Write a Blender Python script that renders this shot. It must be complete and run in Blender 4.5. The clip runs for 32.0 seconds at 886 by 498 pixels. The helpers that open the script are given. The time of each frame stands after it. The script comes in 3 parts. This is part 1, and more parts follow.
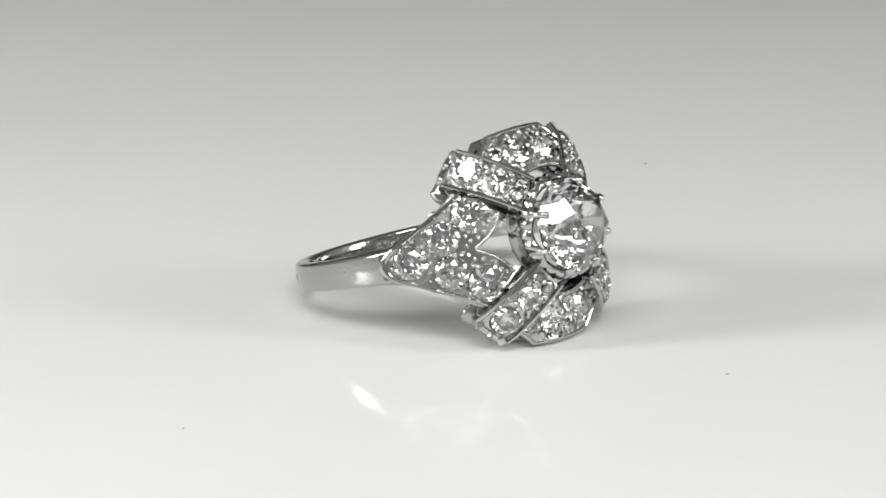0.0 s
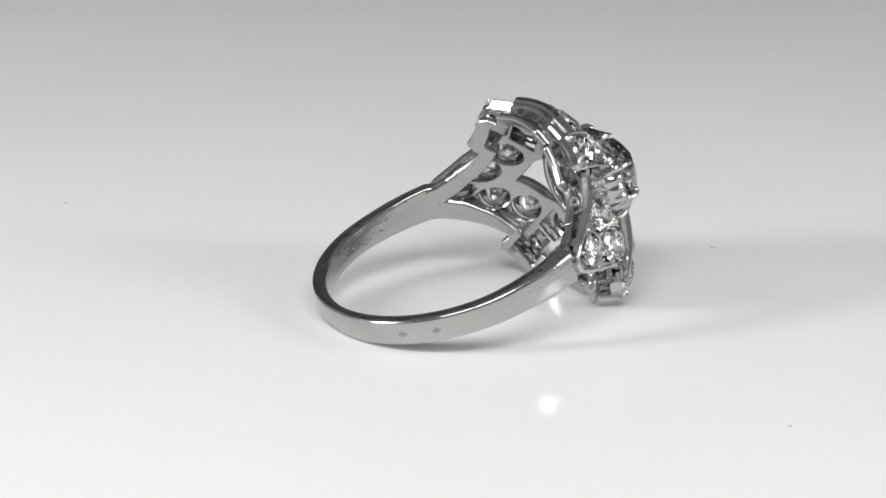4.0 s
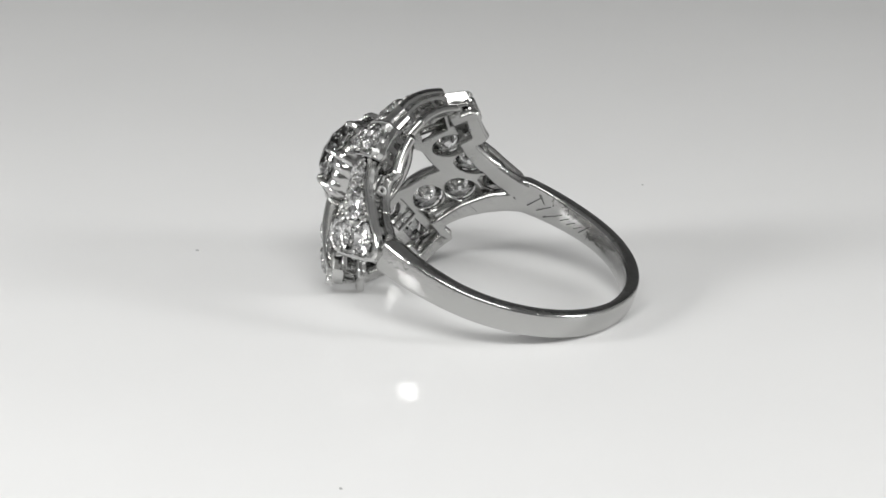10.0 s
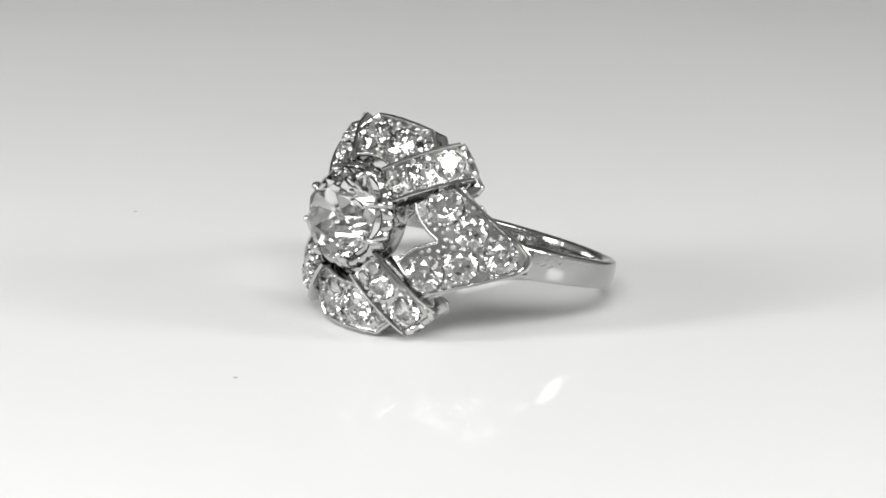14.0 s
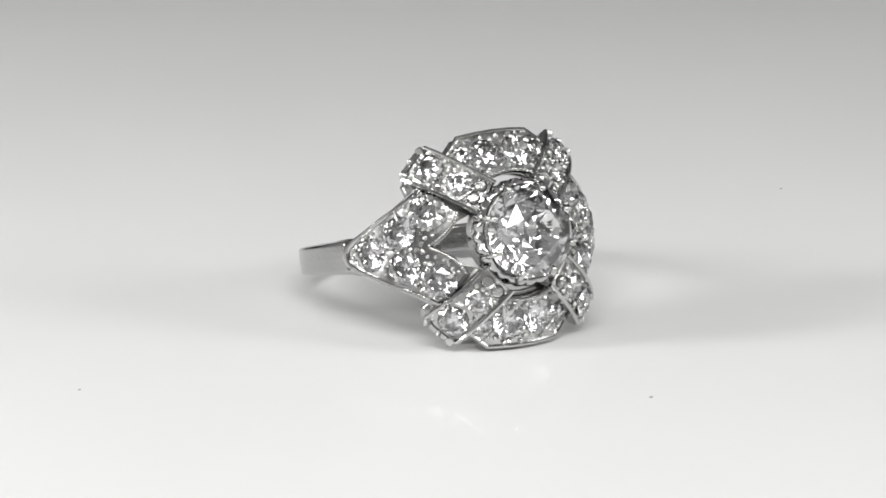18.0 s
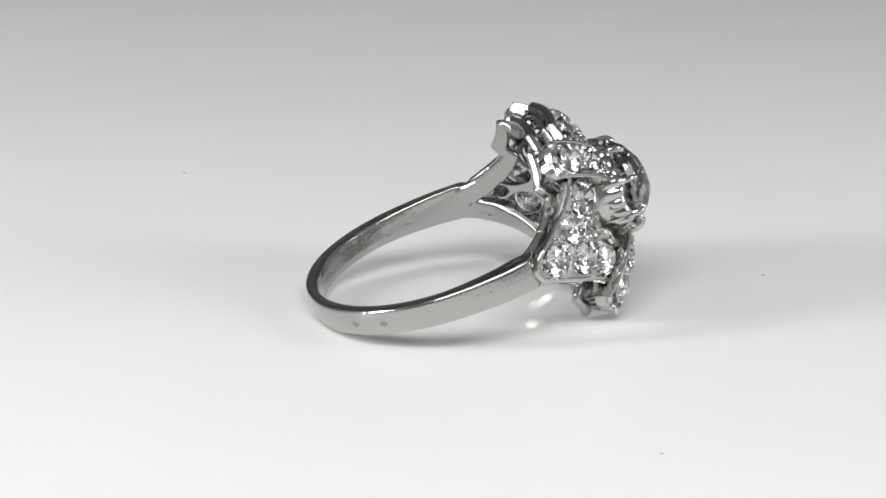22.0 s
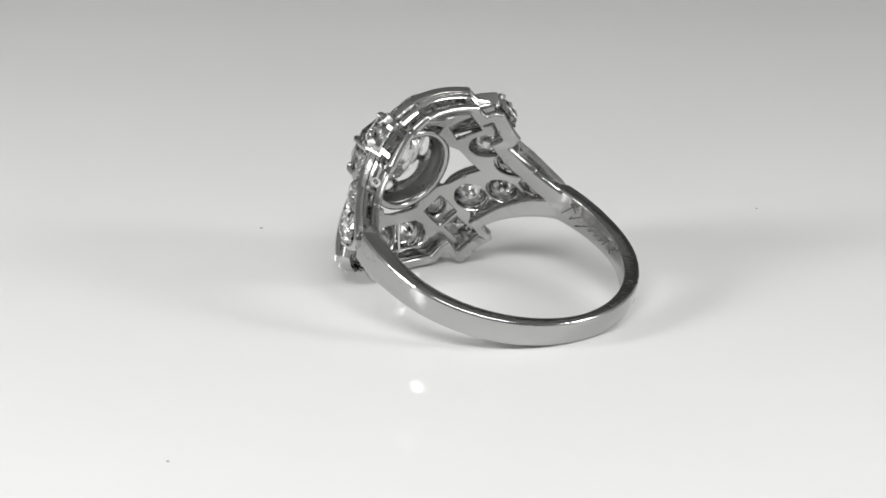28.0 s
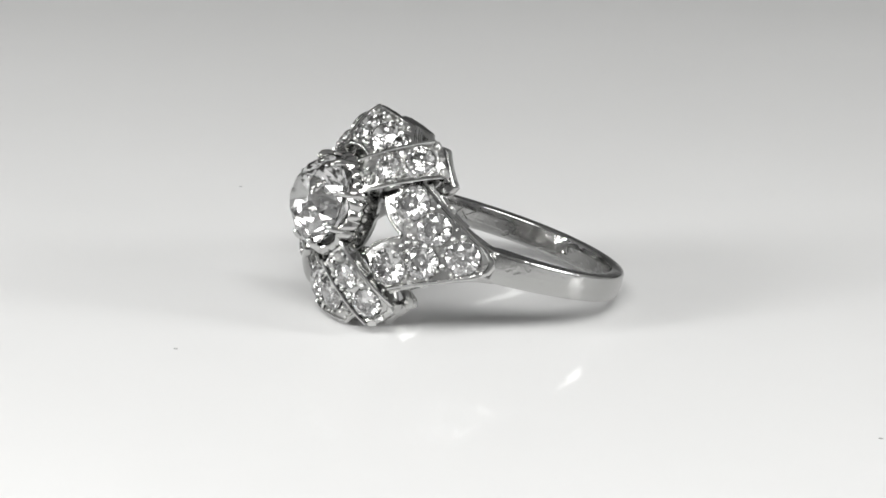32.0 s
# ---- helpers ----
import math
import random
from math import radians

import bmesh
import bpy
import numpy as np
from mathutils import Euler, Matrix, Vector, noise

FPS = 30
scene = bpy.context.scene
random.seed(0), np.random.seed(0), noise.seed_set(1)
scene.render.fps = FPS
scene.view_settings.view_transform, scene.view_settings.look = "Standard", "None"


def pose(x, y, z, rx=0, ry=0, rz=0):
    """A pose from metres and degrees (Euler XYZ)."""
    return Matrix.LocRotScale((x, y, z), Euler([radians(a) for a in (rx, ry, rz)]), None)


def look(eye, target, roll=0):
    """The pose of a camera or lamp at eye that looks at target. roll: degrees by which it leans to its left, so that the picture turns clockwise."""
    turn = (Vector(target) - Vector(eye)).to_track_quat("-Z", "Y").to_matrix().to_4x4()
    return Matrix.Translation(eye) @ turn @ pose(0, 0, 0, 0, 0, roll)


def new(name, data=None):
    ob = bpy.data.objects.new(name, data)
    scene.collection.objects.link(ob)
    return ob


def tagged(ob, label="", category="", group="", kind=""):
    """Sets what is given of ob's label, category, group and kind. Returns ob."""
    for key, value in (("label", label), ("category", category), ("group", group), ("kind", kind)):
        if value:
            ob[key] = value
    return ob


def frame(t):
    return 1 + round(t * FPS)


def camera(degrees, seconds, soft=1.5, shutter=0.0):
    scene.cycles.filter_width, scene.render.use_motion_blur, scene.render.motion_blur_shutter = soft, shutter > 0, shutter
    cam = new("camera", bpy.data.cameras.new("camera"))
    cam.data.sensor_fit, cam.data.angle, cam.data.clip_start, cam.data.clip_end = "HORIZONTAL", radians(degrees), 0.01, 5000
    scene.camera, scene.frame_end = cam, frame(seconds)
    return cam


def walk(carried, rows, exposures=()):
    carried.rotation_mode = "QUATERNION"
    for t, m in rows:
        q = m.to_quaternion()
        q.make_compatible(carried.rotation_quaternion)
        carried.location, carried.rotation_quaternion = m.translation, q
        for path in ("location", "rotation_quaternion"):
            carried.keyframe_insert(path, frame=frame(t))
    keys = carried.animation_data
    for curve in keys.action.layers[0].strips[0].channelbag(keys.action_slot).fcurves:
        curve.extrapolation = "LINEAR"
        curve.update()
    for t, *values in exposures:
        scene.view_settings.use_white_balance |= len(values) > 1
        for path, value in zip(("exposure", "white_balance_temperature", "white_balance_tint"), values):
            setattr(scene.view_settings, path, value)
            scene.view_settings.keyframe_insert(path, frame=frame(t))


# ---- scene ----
# camera: it stands still before the turntable
cam = camera(12.0, 32.0, soft=1.6)
EYE = (0.0, -0.285, 0.0961)
AIM = (-0.001673, -0.013811, 0.008470)
# the camera's automatic exposure breathes a little as the ring turns
BREATH = ((0, -0.09), (1, -0.04), (2, -0.06), (6, 0.0), (7, -0.05), (9, -0.04), (10, -0.08), (11, -0.07), (12, -0.08), (13, 0.0), (14, 0.05), (16.5, 0.02),
          (19, -0.04), (21, -0.03), (23, 0.02), (25, 0.03), (28, -0.04), (30, 0.05), (32, 0.02))
walk(cam, [(0.0, look(EYE, AIM, 0.856)), (32.0, look(EYE, AIM, 0.856))], BREATH)

# ---- light ----
world = bpy.data.worlds.new("room_light")
scene.world = world
world.use_nodes = True
world.node_tree.nodes["Background"].inputs["Color"].default_value = (0.5, 0.5, 0.49, 1)
world.node_tree.nodes["Background"].inputs["Strength"].default_value = 0.2


def area_lamp(name, eye, target, size_x, size_y, watts):
    data = bpy.data.lights.new(name, "AREA")
    data.shape, data.size, data.size_y, data.energy = "RECTANGLE", size_x, size_y, watts
    data.color = (1.0, 1.0, 0.985)
    ob = new(name, data)
    ob.matrix_basis = look(eye, target)
    return ob


area_lamp("lamp_west", (-0.28, -0.105, 0.115), (0, -0.01, 0.0), 0.06, 0.10, 0.63)
area_lamp("lamp_east", (0.28, -0.07, 0.12), (0, 0, 0.0), 0.07, 0.10, 0.34)
area_lamp("lamp_key", (0.0, -0.235, 0.28), (0, -0.082, 0.0), 0.30, 0.10, 0.91)

from mathutils import geometry

MM = 0.001
SPIN = 2 * math.pi / 18.96


# ---- materials ----
def material(name):
    m = bpy.data.materials.new(name)
    m.use_nodes = True
    return m, m.node_tree.nodes, m.node_tree.links, m.node_tree.nodes["Principled BSDF"]


def noise_node(nodes, links, scale, detail=3.0):
    co = nodes.new("ShaderNodeTexCoord")
    n = nodes.new("ShaderNodeTexNoise")
    n.inputs["Scale"].default_value, n.inputs["Detail"].default_value = scale, detail
    links.new(co.outputs["Object"], n.inputs["Vector"])
    return n


def ramp_node(nodes, links, source, low, high, a=0.3, b=0.7):
    r = nodes.new("ShaderNodeMapRange")
    r.inputs["From Min"].default_value, r.inputs["From Max"].default_value = a, b
    r.inputs["To Min"].default_value, r.inputs["To Max"].default_value = low, high
    links.new(source, r.inputs["Value"])
    return r


def metal_material(name, grey, rough, bump, dings=0.0):
    m, nodes, links, bsdf = material(name)
    bsdf.inputs["Metallic"].default_value = 1.0
    bsdf.inputs["Base Color"].default_value = (grey, grey, grey * 0.985, 1)
    fine = noise_node(nodes, links, 2600.0, 4.0)
    wide = noise_node(nodes, links, 420.0, 2.0)
    r = ramp_node(nodes, links, wide.outputs["Fac"], rough * 0.6, rough * 1.5)
    links.new(r.outputs["Result"], bsdf.inputs["Roughness"])
    b = nodes.new("ShaderNodeBump")
    b.inputs["Strength"].default_value, b.inputs["Distance"].default_value = bump, 0.00004
    mix = nodes.new("ShaderNodeMath")
    links.new(fine.outputs["Fac"], mix.inputs[0])
    links.new(wide.outputs["Fac"], mix.inputs[1])
    height = mix.outputs[0]
    if dings:
        # small dents and pits of wear
        pits = noise_node(nodes, links, 1300.0, 1.0)
        dent = ramp_node(nodes, links, pits.outputs["Fac"], 0.0, -dings, 0.60, 0.70)
        add = nodes.new("ShaderNodeMath")
        links.new(height, add.inputs[0])
        links.new(dent.outputs["Result"], add.inputs[1])
        height = add.outputs[0]
    links.new(height, b.inputs["Height"])
    links.new(b.outputs["Normal"], bsdf.inputs["Normal"])
    return m


def gem_material():
    m, nodes, links, bsdf = material("diamond")
    glass = nodes.new("ShaderNodeBsdfGlass")
    glass.inputs["IOR"].default_value, glass.inputs["Roughness"].default_value = 2.42, 0.0
    glass.inputs["Color"].default_value = (1.0, 1.0, 1.0, 1)
    links.new(glass.outputs[0], nodes["Material Output"].inputs["Surface"])
    return m


def plain_material(name, grey, rough, scale=60.0, spread=0.04, spec=0.5, ior=1.5):
    m, nodes, links, bsdf = material(name)
    n = noise_node(nodes, links, scale, 4.0)
    r = ramp_node(nodes, links, n.outputs["Fac"], grey - spread, grey + spread)
    c = nodes.new("ShaderNodeCombineColor")
    for k in range(3):
        links.new(r.outputs["Result"], c.inputs[k])
    links.new(c.outputs[0], bsdf.inputs["Base Color"])
    bsdf.inputs["Roughness"].default_value = rough
    bsdf.inputs["Specular IOR Level"].default_value = spec
    bsdf.inputs["IOR"].default_value = ior
    return m


PLATINUM = metal_material("platinum", 0.56, 0.10, 0.15)
BRIGHT = metal_material("polished_platinum", 0.62, 0.08, 0.14)
BAND = metal_material("worn_band_platinum", 0.50, 0.12, 0.28, 1.2)
GEM = gem_material()
ACRYLIC = plain_material("white_acrylic", 0.80, 0.035, 30.0, 0.012, 0.5, 1.095)
# added, unseen walls and ceiling: their greys set the bounce and the reflections
UNSEEN_SIDES = plain_material("unseen_sides_white", 0.82, 0.9, 8.0)
UNSEEN_TOP = plain_material("unseen_top_grey", 0.52, 0.9, 8.0)
UNSEEN_FRONT = plain_material("unseen_front_grey", 0.5, 0.9, 8.0)
# unseen north wall, kept dark to cut bounce and darken what the metal reflects
UNSEEN_NORTH = plain_material("unseen_north_dark", 0.17, 0.9, 8.0)
COUNTER = plain_material("white_counter", 0.78, 0.5, 12.0)
DUST = plain_material("grey_dust", 0.45, 0.9, 4000.0)
GRAIN = metal_material("grain_platinum", 0.66, 0.30, 0.1)
PAVE = metal_material("cut_platinum", 0.58, 0.25, 0.9)
SATIN = metal_material("satin_platinum", 0.52, 0.2, 0.12)
# darker copy of the platinum: the shade inside the collet as colour
SHADED_INNER = metal_material("shaded_inner_platinum", 0.3, 0.35, 0.2)
MARK = metal_material("stamped_platinum", 0.34, 0.4, 0.3)
WORN = metal_material("engraved_platinum", 0.16, 0.4, 0.3)


# ---- helpers for meshes ----
def part(name, bm, mat, parent, label="", smooth=None):
    """Links a bmesh, in metres, as one mesh under a thing or a part."""
    me = bpy.data.meshes.new(name)
    bmesh.ops.recalc_face_normals(bm, faces=bm.faces)
    bm.to_mesh(me)
    bm.free()
    me.materials.append(mat)
    if smooth:
        me.shade_smooth()
        me.set_sharp_from_angle(angle=radians(smooth))
    ob = new(name, me)
    ob.parent = parent
    if label:
        tagged(ob, label)
    return ob


def box_mesh(bm, x0, x1, y0, y1, z0, z1):
    v = [bm.verts.new((x, y, z)) for x in (x0, x1) for y in (y0, y1) for z in (z0, z1)]
    for f in ((0, 1, 3, 2), (4, 6, 7, 5), (0, 4, 5, 1), (2, 3, 7, 6), (0, 2, 6, 4), (1, 5, 7, 3)):
        bm.faces.new([v[i] for i in f])


# ---- the room ----
def room():
    bm = bmesh.new()
    box_mesh(bm, -0.45, 0.45, -0.5, 0.45, -0.032, -0.012)
    table = part("table", bm, COUNTER, None)
    tagged(table, "plain white table top under the turntable", "table", kind="structure")
    # an added enclosure, out of view, that shapes the light on the ring
    for name, b in (("wall_north", (-0.5, 0.5, 0.45, 0.5, -0.032, 0.5)), ("wall_south", (-0.5, 0.5, -0.55, -0.5, -0.032, 0.5)),
                    ("wall_east", (0.45, 0.5, -0.5, 0.45, -0.032, 0.5)), ("wall_west", (-0.5, -0.45, -0.5, 0.45, -0.032, 0.5)),
                    ("ceiling", (-0.5, 0.5, -0.55, 0.5, 0.5, 0.55))):
        bm = bmesh.new()
        box_mesh(bm, *b)
        tagged(part(name, bm, UNSEEN_FRONT if name == "wall_south" else UNSEEN_NORTH if name == "wall_north" else UNSEEN_TOP if name == "ceiling" else UNSEEN_SIDES, None), ("plain grey " if name == "wall_north" else "plain pale ") + name.split("_")[0] + " added unseen round the turntable to shape its light", name.split("_")[0], kind="structure")


def lathe(bm, profile, n, closed=False, m=None):
    """Turns a profile of (radius, height) round the z axis."""
    rings = []
    for r, h in profile:
        rings.append([bm.verts.new((r * math.cos(2 * math.pi * k / n), r * math.sin(2 * math.pi * k / n), h)) for k in range(n)])
    pairs = list(zip(rings, rings[1:])) + ([(rings[-1], rings[0])] if closed else [])
    for a, b in pairs:
        for k in range(n):
            bm.faces.new((a[k], a[(k + 1) % n], b[(k + 1) % n], b[k]))
    if not closed:
        bm.faces.new(rings[0][::-1])
        bm.faces.new(rings[-1])
    return rings


def turntable():
    bm = bmesh.new()
    lathe(bm, [(0.17, -0.012), (0.1745, -0.0115), (0.175, -0.010), (0.175, -0.001), (0.1745, -0.0003), (0.1735, 0.0)], 128)
    top = part("turntable", bm, ACRYLIC, None, smooth=30)
    tagged(top, "glossy white acrylic turntable disc with a few dust specks", "turntable")
    for x, y, r in ((0.0140, 0.0352, 0.11), (0.0178, -0.0143, 0.11), (-0.0184, -0.0267, 0.09)):
        bm = bmesh.new()
        bmesh.ops.create_icosphere(bm, subdivisions=2, radius=r * MM, matrix=Matrix.Translation((x, y, 0.00003)) @ Matrix.Diagonal((1.0, 1.6, 0.35, 1)))
        for v in bm.verts:
            v.co += Vector((random.uniform(-1, 1), random.uniform(-1, 1), 0)) * r * MM * 0.25
        part("dust_speck", bm, DUST, top, "grey dust speck")
    return top


# ---- the ring: x across, y out through its face, z along the finger; millimetres ----
# each shaped face of the head is y = c - a z^2 - b x^2 - d x^4
# the head leans back a little on its band
HEAD_LEAN = 0.055
ARM_FACE = (13.55, 0.050, 0.062, 0.00030)
WING_FACE = (12.15, 0.036, 0.052, 0.00032)
BAR_FACE = (13.25, 0.0465, 0.068, 0.0)
ARM_DIR = Vector((0.747, 0.663))
ARM_SIDE = Vector((-0.663, 0.747))
ARM_MID = Vector((0.05, 0.80))


def dome(x, z, sf):
    """The place on a curved face over (x, z), and the outward normal."""
    c, a, b, d = sf[:4]
    y = c - a * z * z - b * x * x - d * x ** 4 - HEAD_LEAN * z
    fx, fz = 2 * b * x + 4 * d * x ** 3, 2 * a * z + HEAD_LEAN
    if len(sf) > 4:
        # an arm is crowned across its width and falls away at its tip
        sx, sz = sf[4:]
        u, v = x * sx - ARM_MID.x, z * sz - ARM_MID.y
        w = u * ARM_SIDE.x + v * ARM_SIDE.y
        s = max(0.0, u * ARM_DIR.x + v * ARM_DIR.y - 6.6)
        y += 0.08 - 0.09 * w * w - 0.20 * s * s
        fx += (0.18 * w * ARM_SIDE.x + 0.40 * s * ARM_DIR.x) * sx
        fz += (0.18 * w * ARM_SIDE.y + 0.40 * s * ARM_DIR.y) * sz
    return Vector((x, y, z)), Vector((fx, 1.0, fz)).normalized()


def lift(x, z, h, sf):
    p, n = dome(x, z, sf)
    if h < 0 and len(sf) > 4:
        # the walls of an arm go back almost straight, so that its tip is a deep hood
        n = (n * 0.5 + Vector((0, 0.5, 0))).normalized()
    elif h < 0:
        # the walls at the top edge go straight back
        n = Vector((n.x, n.y, n.z * (1 - 0.6 * min(1.0, max(0.0, (z - 2.5) / 3.0)))))
    return p + n * h + Vector((0, 0, 0.2 * min(h + 0.8, 0.0)))


def resample(loop, step, closed=True):
    out = []
    n = len(loop)
    for i in range(n if closed else n - 1):
        a, b = Vector(loop[i]), Vector(loop[(i + 1) % n])
        k = max(1, round((b - a).length / step))
        out += [a.lerp(b, j / k) for j in range(k)]
    if not closed:
        out.append(Vector(loop[-1]))
    return out


def area2(loop):
    return sum(a.x * b.y - b.x * a.y for a, b in zip(loop, loop[1:] + loop[:1]))


def inset(loop, d):
    """A closed loop, counter-clockwise, drawn in by d."""
    out = []
    n = len(loop)
    for i in range(n):
        a, b, c = loop[i - 1], loop[i], loop[(i + 1) % n]
        e, f = (b - a).normalized(), (c - b).normalized()
        m = Vector((-e.y - f.y, e.x + f.x))
        m = m.normalized() if m.length > 1e-6 else Vector((-e.y, e.x))
        s = max(0.5, m.dot(Vector((-f.y, f.x))))
        out.append(b + m * (d / s))
    return out


def inside(p, loop):
    hit = False
    for a, b in zip(loop, loop[1:] + loop[:1]):
        if (a.y > p.y) != (b.y > p.y) and p.x < (b.x - a.x) * (p.y - a.y) / (b.y - a.y) + a.x:
            hit = not hit
    return hit


def circle(x, z, r, n=20, turn=0.0):
    return [Vector((x + r * math.cos(2 * math.pi * k / n + turn), z + r * math.sin(2 * math.pi * k / n + turn))) for k in range(n)]


def cut(x, z, r, sf, n=20):
    """The outline over (x, z) of a hole that is round on the sloping face."""
    m = dome(x, z, sf)[1]
    out = []
    for p in circle(0, 0, 1, n):
        slope = (m.x * p.x + m.z * p.y) / m.y
        out.append(Vector((x, z)) + p * (r / math.sqrt(1 + slope * slope)))
    return out


def sheet(bm, outline, holes, top, bottom, sf, edge=0.07, step=0.35):
    """A curved plate that follows a face between two heights, with holes cut through it and eased edges."""
    outline = resample([Vector(p) for p in outline], step)
    if area2(outline) < 0:
        outline.reverse()
    loops = [outline]
    for hole in holes:
        hole = [Vector(p) for p in hole]
        if area2(hole) > 0:
            hole.reverse()
        loops.append(hole)
    inner = [inset(l, edge) for l in loops]
    pts, edges = [], []
    for l in inner:
        s = len(pts)
        pts += l
        edges += [(s + i, s + (i + 1) % len(l)) for i in range(len(l))]
    rim = list(pts)
    xs, zs = [p.x for p in outline], [p.y for p in outline]
    x = min(xs)
    while x < max(xs):
        z = min(zs)
        while z < max(zs):
            q = Vector((x, z))
            if inside(q, inner[0]) and not any(inside(q, h) for h in inner[1:]) and min((q - p).length for p in rim) > step * 0.5:
                pts.append(q)
            z += step * 1.3
        x += step * 1.3
    vs, _, fs, *_ = geometry.delaunay_2d_cdt(pts, edges, [], 0, 1e-5)
    keep = []
    for f in fs:
        m = sum((vs[i] for i in f), Vector((0, 0))) / len(f)
        if inside(m, inner[0]) and not any(inside(m, h) for h in inner[1:]):
            keep.append(f)
    for h, flip in ((top, False), (bottom, True)):
        made = [bm.verts.new(lift(v.x, v.y, h, sf) * MM) for v in vs]
        for f in keep:
            bm.faces.new([made[i] for i in (f[::-1] if flip else f)])
    for l, i in zip(loops, inner):
        rows = [[bm.verts.new(lift(p.x, p.y, h, sf) * MM) for p in q] for q, h in ((i, top), (l, top - edge), (l, bottom + edge), (i, bottom))]
        for a, b in zip(rows, rows[1:]):
            for k in range(len(l)):
                bm.faces.new((a[k], a[(k + 1) % len(l)], b[(k + 1) % len(l)], b[k]))
    bmesh.ops.remove_doubles(bm, verts=bm.verts, dist=2e-7)


def taper(x):
    """How far, from 0 to 1, a place has come from the arms out to the band."""
    return min(1.0, max(0.0, (abs(x) - 6.4) / 3.2))


def rail(bm, path, width, top, bottom, sf, step=0.3, fork=0, rise=0.0):
    """A strip with eased upper edges along a path on a face."""
    pts = resample([Vector(p) for p in path], step, closed=False)
    rows = []
    for i, p in enumerate(pts):
        a, b = pts[max(i - 1, 0)], pts[min(i + 1, len(pts) - 1)]
        ahead, behind = (b - p if b != p else p - a).normalized(), (p - a if a != p else b - p).normalized()
        d = (ahead + behind).normalized()
        u = taper(p.x) if fork else 0.0
        # a corner is mitred
        side = Vector((-d.y, d.x)) / max(0.8, d.dot(ahead))
        s, p = side * (width / 2 + 0.36 * u ** 1.4), p + side * fork * 0.36 * u ** 1.4
        e = min(width * 0.3, (top - bottom) * 0.3)
        prof = ((-0.8, bottom), (-1, bottom + e), (-1, top - e), (-0.55, top), (0.55, top), (1, top - e), (1, bottom + e), (0.8, bottom))
        rows.append([bm.verts.new(lift(*(p + s * k), h + 0.85 * u + rise * (1 - u), sf) * MM) for k, h in prof])
    n = len(rows[0])
    for a, b in zip(rows, rows[1:]):
        for k in range(n):
            bm.faces.new((a[k], a[(k + 1) % n], b[(k + 1) % n], b[k]))
    bm.faces.new(rows[0])
    bm.faces.new(rows[-1][::-1])


def bead(bm, x, z, h, r, sf, n=1):
    bmesh.ops.create_icosphere(bm, subdivisions=n, radius=r * MM, matrix=Matrix.Translation(lift(x, z, h, sf) * MM))


def bead_row(bm, path, gap, h, r, sf):
    for p in resample([Vector(q) for q in path], gap, closed=False):
        bead(bm, p.x, p.y, h, r, sf)


def grains(parent, outline, stones, extra, h, sf):
    """The setting grains of one panel: large ones where given, then uneven ones raised round the girdle of each stone."""
    bm = bmesh.new()
    outline = resample([Vector(p) for p in outline], 0.3)
    if area2(outline) < 0:
        outline.reverse()
    keep_in = inset(outline, 0.30)
    done = [(Vector((x, z)), r, lift(x, z, 0, sf)) for x, z, r in extra]
    seats = [(lift(x, z, 0, sf), r) for x, z, r in stones]
    for x, z, r in stones:
        n = 9 if r > 0.8 else 5
        turn = random.uniform(0, 6.28)
        for k in range(n):
            a = turn + 2 * math.pi * (k + random.uniform(-0.25, 0.25)) / n
            size = random.uniform(0.13, 0.24)
            q = Vector((x, z)) + Vector((math.cos(a), math.sin(a))) * (r * random.uniform(0.92, 1.04) + size * 0.4)
            p = lift(q.x, q.y, 0, sf)
            if inside(q, keep_in) and all((p - c).length > k2 * 0.86 for c, k2 in seats) and all((p - c).length > (k2 + size) * 0.8 for _, k2, c in done):
                done.append((q, size, p))
    xs, zs = [p.x for p in outline], [p.y for p in outline]
    for _ in range(420):
        q = Vector((random.uniform(min(xs), max(xs)), random.uniform(min(zs), max(zs))))
        size = random.uniform(0.08, 0.2)
        p = lift(q.x, q.y, 0, sf)
        if inside(q, keep_in) and all((p - c).length > k2 * 0.97 + size * 0.3 for c, k2 in seats) and all((p - c).length > (k2 + size) * 1.05 for _, k2, c in done):
            done.append((q, size, p))
    for q, r, _ in done:
        first = len(bm.verts)
        bead(bm, q.x, q.y, h + r * random.uniform(0.0, 0.3), r, sf)
        bm.verts.ensure_lookup_table()
        for v in bm.verts[first:]:
            v.co += Vector((random.uniform(-1, 1), random.uniform(-1, 1), random.uniform(-1, 1))) * r * 0.22 * MM
    ob = part("grain_setting", bm, GRAIN, parent, "tiny bright platinum setting grains", smooth=50)
    tagged(ob, kind="stuff")


